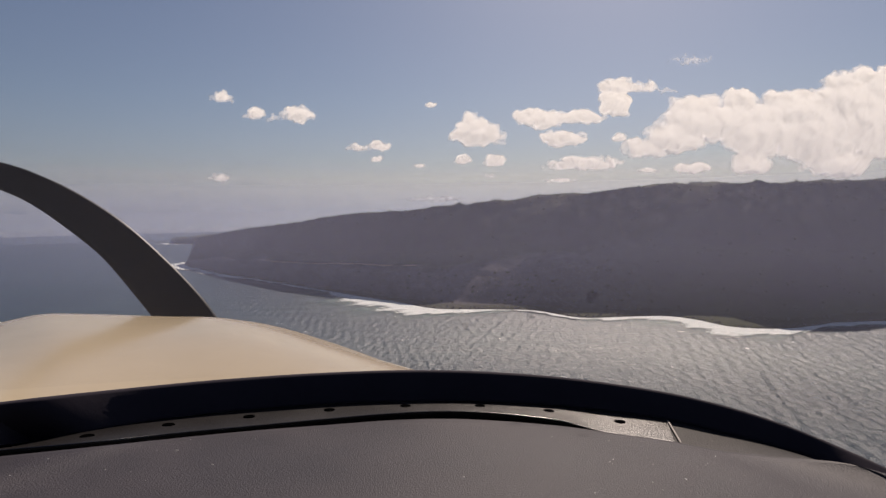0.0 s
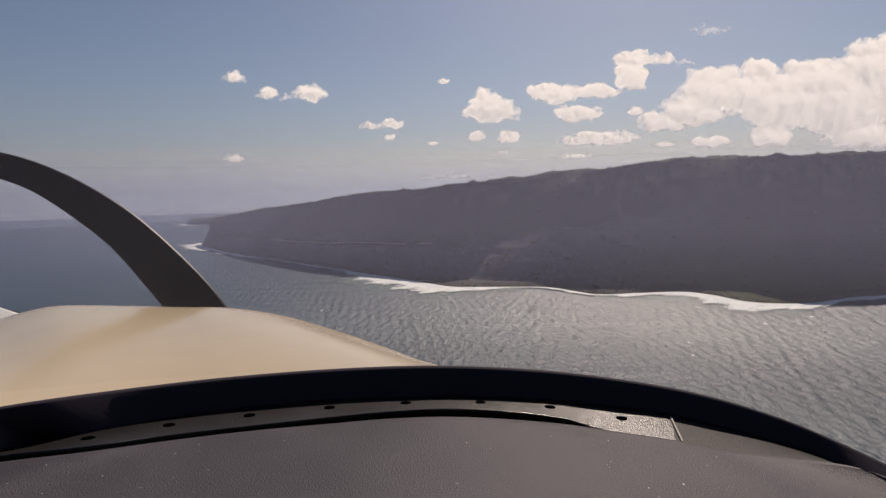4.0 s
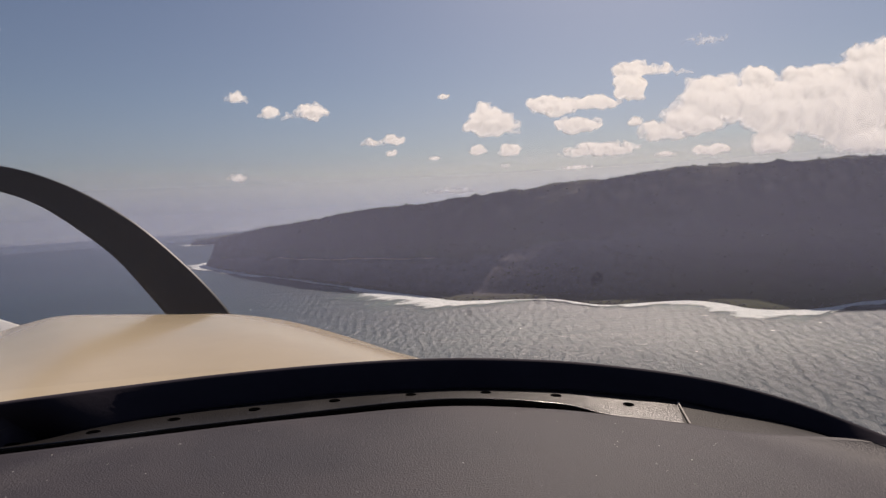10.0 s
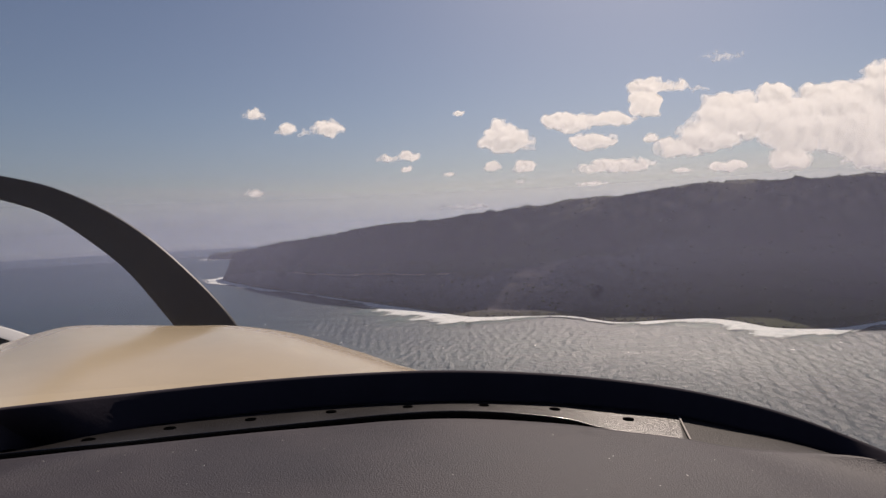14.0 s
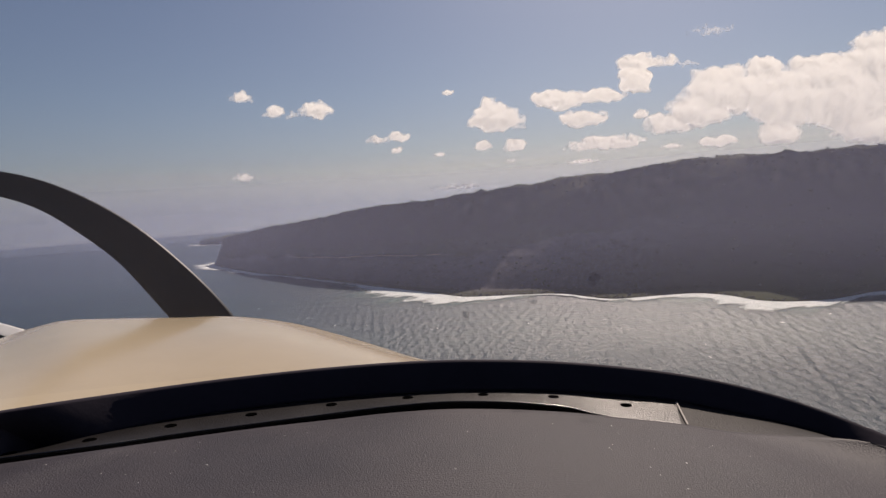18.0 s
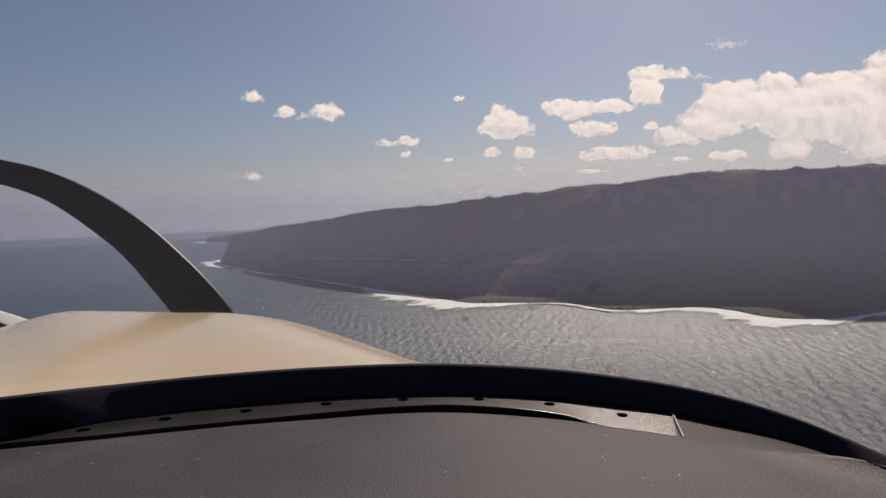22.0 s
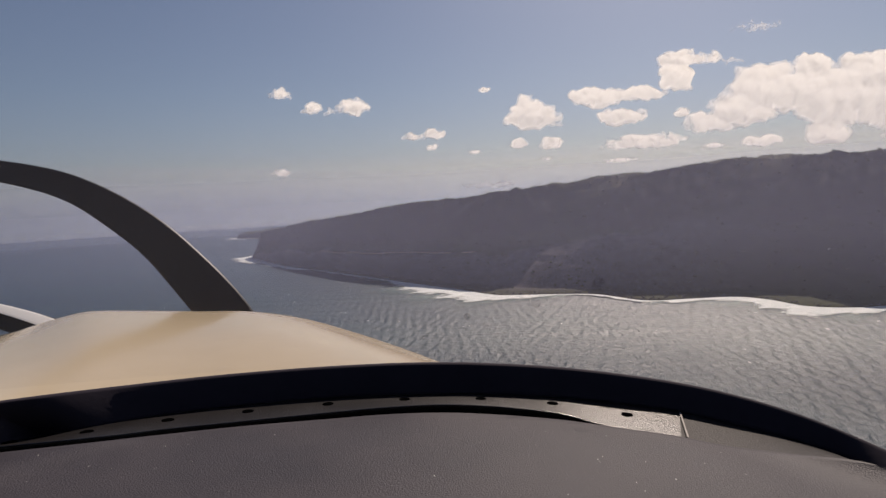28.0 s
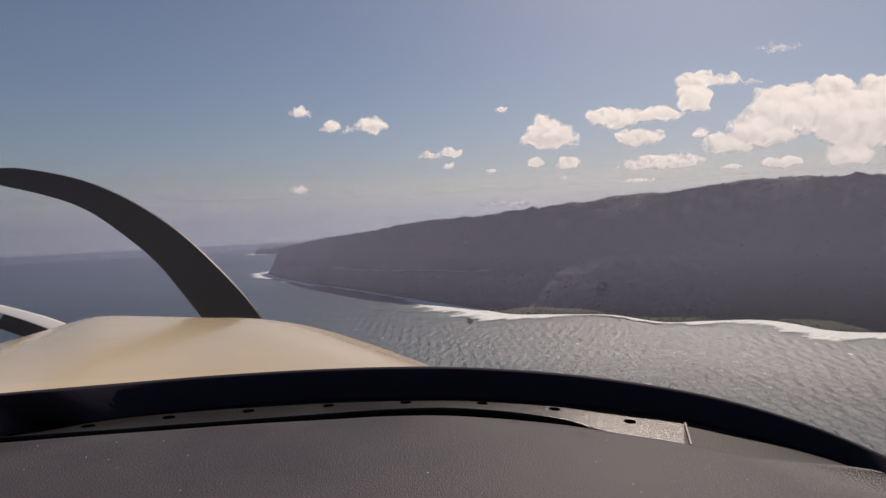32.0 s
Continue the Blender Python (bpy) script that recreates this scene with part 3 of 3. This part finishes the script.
    facing /= np.linalg.norm(facing, axis=1)[:, None]
    lean = -0.94 * facing - np.array(TO_SUN)      # droplets scatter the sun on all sides of a billow, most towards it
    lean /= np.linalg.norm(lean, axis=1)[:, None]
    thin = (np.clip(body.reshape(-1)[was], 0, None) / (min(typical, 70) * 0.72)) ** 1.5 * 1.25 - 0.12
    mesh.attributes.new("thickness", "FLOAT", "POINT").data.foreach_set("value", (np.clip(thin, -1, 1.6) / rag - (rag - 1) * 0.12).astype(np.float32))
    mesh.normals_split_custom_set_from_vertices(lean.tolist())
    ob.location = base
    return tagged(ob, label, "cloud", "fair-weather clouds")


cloud([(298, 495, 140, 64), (283, 547, 79, 59), (353, 467, 88, 38)], 1, "white peaked cumulus cloud standing alone")
cloud([(224, 369, 52, 29)], 2, "small white puff of cloud", voxel=5, rag=1.25)
cloud([(387, 362, 55, 38), (366, 296, 64, 13)], 3, "small white cloud with a flat trailing base", voxel=5)
cloud([(-300, 440, 67, 22), (-196, 444, 61, 29)], 4, "small double white cloud", voxel=5, rag=1.3)
cloud([(-206, 380, 32, 19)], 5, "tiny white puff of cloud", voxel=4, rag=1.5)
cloud([(-603, 605, 78, 48), (-708, 587, 90, 21)], 6, "white cloud with a long thin tail", voxel=6, rag=1.2)
cloud([(-808, 607, 54, 36)], 7, "small round white cloud", voxel=5, rag=1.5)
cloud([(-967, 693, 71, 34)], 8, "ragged thin wisp of cloud", voxel=5, rag=1.9)
cloud([(-987, 295, 61, 24)], 9, "faint low wisp of cloud", voxel=5, rag=1.6)
cloud([(6, 345, 32, 12)], 10, "tiny flat puff of cloud", voxel=4, rag=1.5)
cloud([(70, 647, 32, 18)], 11, "tiny faint puff of cloud", voxel=4, rag=1.6)
cloud([(619, 574, 125, 60), (818, 575, 166, 42), (738, 470, 135, 54), (1010, 640, 54, 72), (1015, 735, 108, 44),
       (1141, 728, 126, 28), (1272, 709, 64, 16)], 12, "branching white cumulus cloud with an anvil-like top")
cloud([(858, 348, 211, 39), (727, 330, 104, 21)], 13, "long flat white cloud", voxel=6)
cloud([(722, 262, 95, 13)], 14, "thin flat strip of cloud", voxel=4, rag=1.5)
cloud([(1024, 473, 43, 31)], 15, "small white puff of cloud", voxel=5, rag=1.4)
cloud([(1176, 416, 140, 62), (1308, 466, 174, 95), (1399, 569, 145, 129), (1540, 555, 278, 131), (1659, 650, 100, 67),
       (1793, 503, 338, 169), (1967, 598, 261, 122), (2076, 504, 318, 229), (2224, 657, 163, 163), (2333, 563, 313, 276),
       (2182, 325, 214, 89), (2615, 563, 366, 327), (2926, 589, 446, 365), (1712, 328, 110, 70)], 16, "great bright bank of cumulus above the cliffs", voxel=13)
cloud([(1412, 315, 115, 32)], 18, "flat white cloud under the great bank", voxel=6)
cloud([(1183, 308, 65, 14)], 19, "thin flat strip of cloud", voxel=4, rag=1.5)
cloud([(1389, 861, 147, 36)], 20, "torn high wisp of cloud", voxel=6, rag=3.2)

cloud([(141, 205, 375, 26), (340, 172, 174, 24)], 21, "faint low bank of cloud behind the ridge", far=4200, voxel=9, rag=2.6)

# ---- the aircraft, flying with a slight bank to the right ----
aircraft = tagged(new("light_aircraft"), "cream light aircraft with a dark grey cockpit, banking over the sea", "aircraft")
aircraft.matrix_world = pose(0, 0, 100, -4.11, 2.56, -0.50)

# places across the cabin: right, ahead and up from the pilot's eye, in metres
SILL = spline([(-0.439, 0.442, -0.14), (-0.445, 0.59, -0.162), (-0.382, 0.68, -0.169), (-0.275, 0.745, -0.168), (-0.139, 0.785, -0.164), (-0.003, 0.8, -0.161), (0.127, 0.795, -0.163), (0.236, 0.776, -0.169), (0.332, 0.742, -0.178), (0.411, 0.695, -0.193), (0.471, 0.625, -0.213), (0.492, 0.53, -0.224)], 160)
TRIM_TOP = spline([(-0.53, 0.5325, -0.206), (-0.47, 0.6245, -0.2172), (-0.395, 0.648, -0.208), (-0.327, 0.704, -0.207), (-0.239, 0.745, -0.205), (-0.137, 0.773, -0.202), (-0.026, 0.786, -0.2), (0.05, 0.788, -0.199), (0.161, 0.778, -0.2), (0.232, 0.764, -0.203), (0.297, 0.743, -0.206), (0.355, 0.716, -0.213), (0.404, 0.683, -0.219), (0.443, 0.644, -0.226), (0.481, 0.518, -0.231)], 160)
TRIM_LOW = spline([(-0.47, 0.473, -0.1835), (-0.4175, 0.555, -0.198), (-0.35, 0.575, -0.196), (-0.293, 0.631, -0.203), (-0.216, 0.672, -0.205), (-0.124, 0.7, -0.202), (-0.057, 0.711, -0.198), (0.011, 0.715, -0.195), (0.079, 0.713, -0.196), (0.146, 0.705, -0.2), (0.185, 0.697, -0.204), (0.222, 0.687, -0.208), (0.268, 0.67, -0.211), (0.319, 0.643, -0.213), (0.361, 0.61, -0.209), (0.407, 0.54, -0.195), (0.413, 0.445, -0.205)], 160)
LIP = spline([(-0.46, 0.463, -0.1838), (-0.41, 0.5445, -0.1995), (-0.344, 0.565, -0.197), (-0.289, 0.621, -0.205), (-0.213, 0.662, -0.207), (-0.122, 0.69, -0.206), (-0.057, 0.701, -0.203), (0.011, 0.705, -0.201), (0.078, 0.703, -0.202), (0.144, 0.695, -0.204), (0.182, 0.687, -0.206), (0.219, 0.677, -0.208), (0.264, 0.66, -0.209), (0.314, 0.633, -0.211), (0.355, 0.6, -0.206), (0.4, 0.53, -0.192), (0.404, 0.435, -0.201)], 160)
CREST = spline([(-1.407, 1.35, -0.323), (-1.173, 1.35, -0.239), (-1.017, 1.35, -0.193), (-0.952, 1.35, -0.174), (-0.875, 1.35, -0.158), (-0.758, 1.35, -0.156), (-0.602, 1.35, -0.157), (-0.498, 1.35, -0.157), (-0.369, 1.35, -0.174), (-0.239, 1.35, -0.209), (-0.109, 1.35, -0.252), (0.021, 1.35, -0.3), (0.151, 1.35, -0.349)], 120)
slants = TRIM_LOW[:, 0] / TRIM_LOW[:, 1]
meet = np.clip((slants - 0.21) / 0.10, 0, 1)[:, None]      # towards the side the vinyl laps over the strip's lower edge
lapped = np.stack([np.interp(slants, LIP[:, 0] / LIP[:, 1], LIP[:, k]) for k in range(3)], 1)
TRIM_LOW = TRIM_LOW + (lapped + (0, 0.001, -0.001) - TRIM_LOW) * meet * meet * (3 - 2 * meet)


SCREWS = (-0.746, -0.606, -0.463, -0.322, -0.183, -0.053, 0.074, 0.198, 0.317)


def cockpit():
    sheet("windscreen_frame", [shifted(SILL, y=0.05, z=-0.09), shifted(SILL, y=0.035, z=-0.012), shifted(SILL, y=0.012, z=-0.0015), SILL,
                               shifted(SILL, y=-0.004, z=-0.003), shifted(TRIM_TOP, y=0.002, z=0.003), TRIM_TOP,
                               shifted(TRIM_TOP, y=0.01, z=-0.02)], RUBBER, aircraft, "matt black windscreen base frame")
    sheet("glareshield", [shifted(LIP, y=0.006, z=-0.02), shifted(LIP, y=0.002, z=-0.004), LIP]
                  + [np.column_stack((LIP[:, 0] * (1 + 0.35 * k), LIP[:, 1] * (1 - 0.62 * k) - 0.02 * k, LIP[:, 2] * (1 - 0.55 * k) - 0.2 * 0.55 * k + 0.006 * math.sin(3 * k)))
                     for k in np.linspace(0.03, 1, 24)]
                  + [np.column_stack((LIP[:, 0] * 1.35, LIP[:, 1] * 0.36 - 0.02, LIP[:, 2] * 0.45 - 0.2 * 0.55 - 0.12))],
                  VINYL, aircraft, "grey grained vinyl glareshield")
    middle = (TRIM_TOP + TRIM_LOW) / 2
    face = [TRIM_TOP + (TRIM_LOW - TRIM_TOP) * k for k in (0, 0.03, 0.25, 0.5, 0.75, 0.96, 1.0)]
    whole = np.array([shifted(TRIM_TOP, z=-0.012), *face, shifted(TRIM_LOW, y=0.0003, z=-0.0012), shifted(TRIM_LOW, y=0.002, z=-0.02)])
    cutoff = int(np.argmin(np.abs(middle[:, 0] / middle[:, 1] - 0.404))) + 1
    strip = sheet("trim_strip", whole[:, :cutoff], TRIM, aircraft, "dark grained trim strip along the windscreen")
    sheet("trim_end", whole[:, cutoff - 1:] - (0, 0, 0.0015), END_SHADED, aircraft, "end piece of the trim, its shade put into duller vinyl")
    across = middle[:, 0] / middle[:, 1]
    edge = TRIM_LOW[:int(np.argmin(np.abs(slants - 0.30)))]
    thick = 0.0016 * np.clip((0.30 - slants[:len(edge)]) / 0.12, 0.1, 1)
    rings = [[edge[i] + (0, math.cos(t) * thick[i] - 0.0006, math.sin(t) * thick[i] - 0.0004) for t in np.linspace(0, 2 * math.pi, 10, endpoint=False)] for i in range(len(edge))]
    sheet("bead", rings, BEAD, strip, "glossy black edge of the trim", closed=True)
    for slant in SCREWS:
        i = int(np.argmin(np.abs(across - slant)))
        p = 0.55 * TRIM_TOP[i] + 0.45 * TRIM_LOW[i]
        bm = bmesh.new()
        bmesh.ops.create_cone(bm, cap_ends=True, segments=20, radius1=0.0072, radius2=0.0066, depth=0.0012, matrix=Matrix.Translation((p[0], p[1], p[2] + 0.0003)))
        part("screw", bm, HOLE, strip, "black recessed screw", smooth=False)
    i = int(np.argmin(np.abs(across - 0.404)))
    a, b = shifted(TRIM_TOP, z=0.001)[i], shifted(TRIM_LOW, z=0.001)[i + 1]
    a = a + (b - a) * 0.12
    rows = [[a + (b - a) * k + (dx, 0, dz) for dx, dz in ((-0.0013, 0), (-0.0008, 0.0008), (0.0008, 0.0008), (0.0013, 0))] for k in np.linspace(0, 1, 8)]
    sheet("joint", rows, PALE, strip, "pale edge of the joint in the trim")



cockpit()


def cowling():
    sill = spline([(-0.439, 0.442, -0.14), (-0.445, 0.59, -0.162), (-0.382, 0.68, -0.169), (-0.275, 0.745, -0.168), (-0.139, 0.785, -0.164), (-0.003, 0.8, -0.161), (0.127, 0.795, -0.163), (0.236, 0.776, -0.169), (0.332, 0.742, -0.178), (0.411, 0.695, -0.193), (0.471, 0.625, -0.213), (0.492, 0.53, -0.224)], 120)
    slant = sill[:, 0] / sill[:, 1]
    near = np.stack([np.interp(CREST[:, 0] / CREST[:, 1], slant, sill[:, k]) for k in range(3)], 1) + (0, 0.045, -0.035)
    rows = [near]
    for k in np.linspace(0.1, 1, 14):
        row = near + (CREST - near) * k
        row[:, 2] += 0.018 * math.sin(math.pi * k)
        rows.append(row)
    rows += [shifted(CREST, y=0.05, z=-0.006), shifted(CREST, y=0.10, z=-0.025), shifted(CREST, y=0.15, z=-0.07), shifted(CREST, y=0.17, z=-0.16), shifted(CREST, y=0.17, z=-0.4)]
    return sheet("engine_cowling", rows, CREAM, aircraft, "smooth cream-painted engine cowling")


cowling()


def blade(name, line, widths, propeller, label, twist=0.35):
    """A propeller blade: an airfoil swept along a curved line."""
    line = spline(line, 40)
    width = np.interp(np.linspace(0, 1, 40), np.linspace(0, 1, len(widths)), widths)
    rows = []
    for i, p in enumerate(line):
        along = line[min(i + 1, 39)] - line[max(i - 1, 0)]
        along /= np.linalg.norm(along)
        side = np.array((along[2], 0, -along[0]))
        ring = []
        for k in range(16):
            t = k / 16 * 2 * math.pi
            c = math.cos(t) * width[i] / 2
            ring.append(p + side * c + np.array((0, 1, 0)) * (math.sin(t) * width[i] * 0.09 + c * twist))
        rows.append(ring)
    return sheet(name, rows, BLADE, propeller, label, closed=True)


def propeller():
    hub = new("propeller")
    hub.parent = aircraft
    tagged(hub, "dark curved propeller at rest")
    blade("blade", [(-0.575, 1.6, -0.321), (-0.655, 1.6, -0.195), (-0.752, 1.6, -0.085), (-0.862, 1.6, 0.020), (-0.99, 1.6, 0.106), (-1.098, 1.6, 0.16), (-1.206, 1.6, 0.192), (-1.344, 1.6, 0.217), (-1.483, 1.6, 0.229)], (0.13, 0.125, 0.115, 0.10, 0.09, 0.075, 0.068, 0.06, 0.02), hub, "")
    blade("blade_edge", [(-1.03, 1.585, -0.262), (-1.23, 1.585, -0.197), (-1.40, 1.585, -0.155)], (0.022, 0.020, 0.014), hub, "white painted blade edge", 1.7).data.materials[0] = WHITE
    blade("blade", [(-0.744, 1.62, -0.37), (-1.03, 1.62, -0.30), (-1.23, 1.62, -0.235), (-1.38, 1.62, -0.20)], (0.12, 0.11, 0.08, 0.05), hub, "")
    bm = bmesh.new()
    bmesh.ops.create_cone(bm, cap_ends=True, segments=32, radius1=0.14, radius2=0.03, depth=0.26, matrix=Matrix.Translation((-0.744, 1.70, -0.38)) @ Matrix.Rotation(-math.pi / 2, 4, "X"))
    part("spinner", bm, WHITE, hub)


propeller()


# two long scratches in the windscreen, in cabin places
SCRATCHES = ([(0.2262, 0.7545, 0.0757), (0.236, 0.7632, 0.0503), (0.2569, 0.7763, 0.0)],
             [(0.3361, 0.7736, -0.0404), (0.3683, 0.7636, -0.0197), (0.396, 0.7542, -0.0032), (0.4294, 0.7432, 0.0106)])


def windscreen():
    rows = []
    for k in np.linspace(0, 1, 24):
        rise = 0.62 * math.sin(k * math.pi / 2)
        back = (1 - math.cos(k * math.pi / 2))
        rows.append(np.column_stack((SILL[:, 0] * (1.35 + 0.25 * math.sin(math.pi * k)), SILL[:, 1] * (1 - 0.75 * back) + 0.01, SILL[:, 2] + rise - 0.005)))
    pane = sheet("windscreen", rows, PANE, aircraft, "clear curved acrylic windscreen with dust and a haze-like veil")
    for x, y, z, size in ((0.2106, 0.7925, -0.0535, 0.010), (0.1295, 0.8021, -0.0795, 0.009), (0.037, 0.8071, -0.1001, 0.006)):
        bm = bmesh.new()
        bmesh.ops.create_icosphere(bm, subdivisions=3, radius=1, matrix=pose(x, y - 0.004, z, 18) @ Matrix.Diagonal((size * 0.75, 0.0008, size, 1)))
        for v in bm.verts:
            v.co += Vector((1, 0, 1)) * noise.noise(v.co * 130) * size * 0.35
        part("smear", bm, SMEAR, pane, "dried smear on the acrylic")
    for line in SCRATCHES:
        path = spline(line, 24) - (0, 0.004, 0)
        rings = [[p + (math.cos(t) * w, math.sin(t) * 0.0002, math.sin(t + 0.8) * w) for t in (0, 1.57, 3.14, 4.71)]
                 for p, w in zip(path, 0.0007 * np.sin(np.linspace(0.15, 2.95, 24)))]
        sheet("scratch", rings, SCRATCH, pane, "fine pale scratch in the acrylic", closed=True)


windscreen()


def cabin():
    """Plain unseen lining that closes the cabin above and behind the seats, added to block light there."""
    side = np.linspace(-1, 1, 25)
    rows = []
    for y, half, top in ((0.16, 0.66, 0.47), (-0.3, 0.68, 0.50), (-0.9, 0.66, 0.46), (-1.25, 0.5, 0.3), (-1.3, 0.02, -0.1)):
        rows.append([(half * math.sin(t * math.pi / 2), y, -0.45 + (top + 0.45) * math.cos(t * math.pi / 2) ** 0.35) for t in side])
    sheet("cabin_lining", rows, LINER, aircraft, "plain grey cabin lining, unseen, added to block light")


cabin()


def lint():
    """Dust and crumbs on the glareshield."""
    rng = random.Random(8)
    bm = bmesh.new()
    for _ in range(90):
        k, i = rng.uniform(0.03, 0.75), rng.randrange(8, 150)
        x, y, z = LIP[i, 0] * (1 + 0.35 * k), LIP[i, 1] * (1 - 0.62 * k) - 0.02 * k, LIP[i, 2] * (1 - 0.55 * k) - 0.11 * k + 0.006 * math.sin(3 * k)
        size = rng.choice((0.0003, 0.0003, 0.0004, 0.0006))
        at = pose(x, y, z + size * 0.4, 0, 0, rng.uniform(0, 180)) @ Matrix.Diagonal((size * rng.uniform(0.8, 3.0), size, size * 0.5, 1))
        bmesh.ops.create_icosphere(bm, subdivisions=1, radius=1, matrix=at)
    ob = part("lint", bm, WHITE, None, "pale dust and crumbs on the grey glareshield")
    ob.matrix_world = aircraft.matrix_world.copy()
    tagged(ob, category="dust", kind="stuff")


lint()
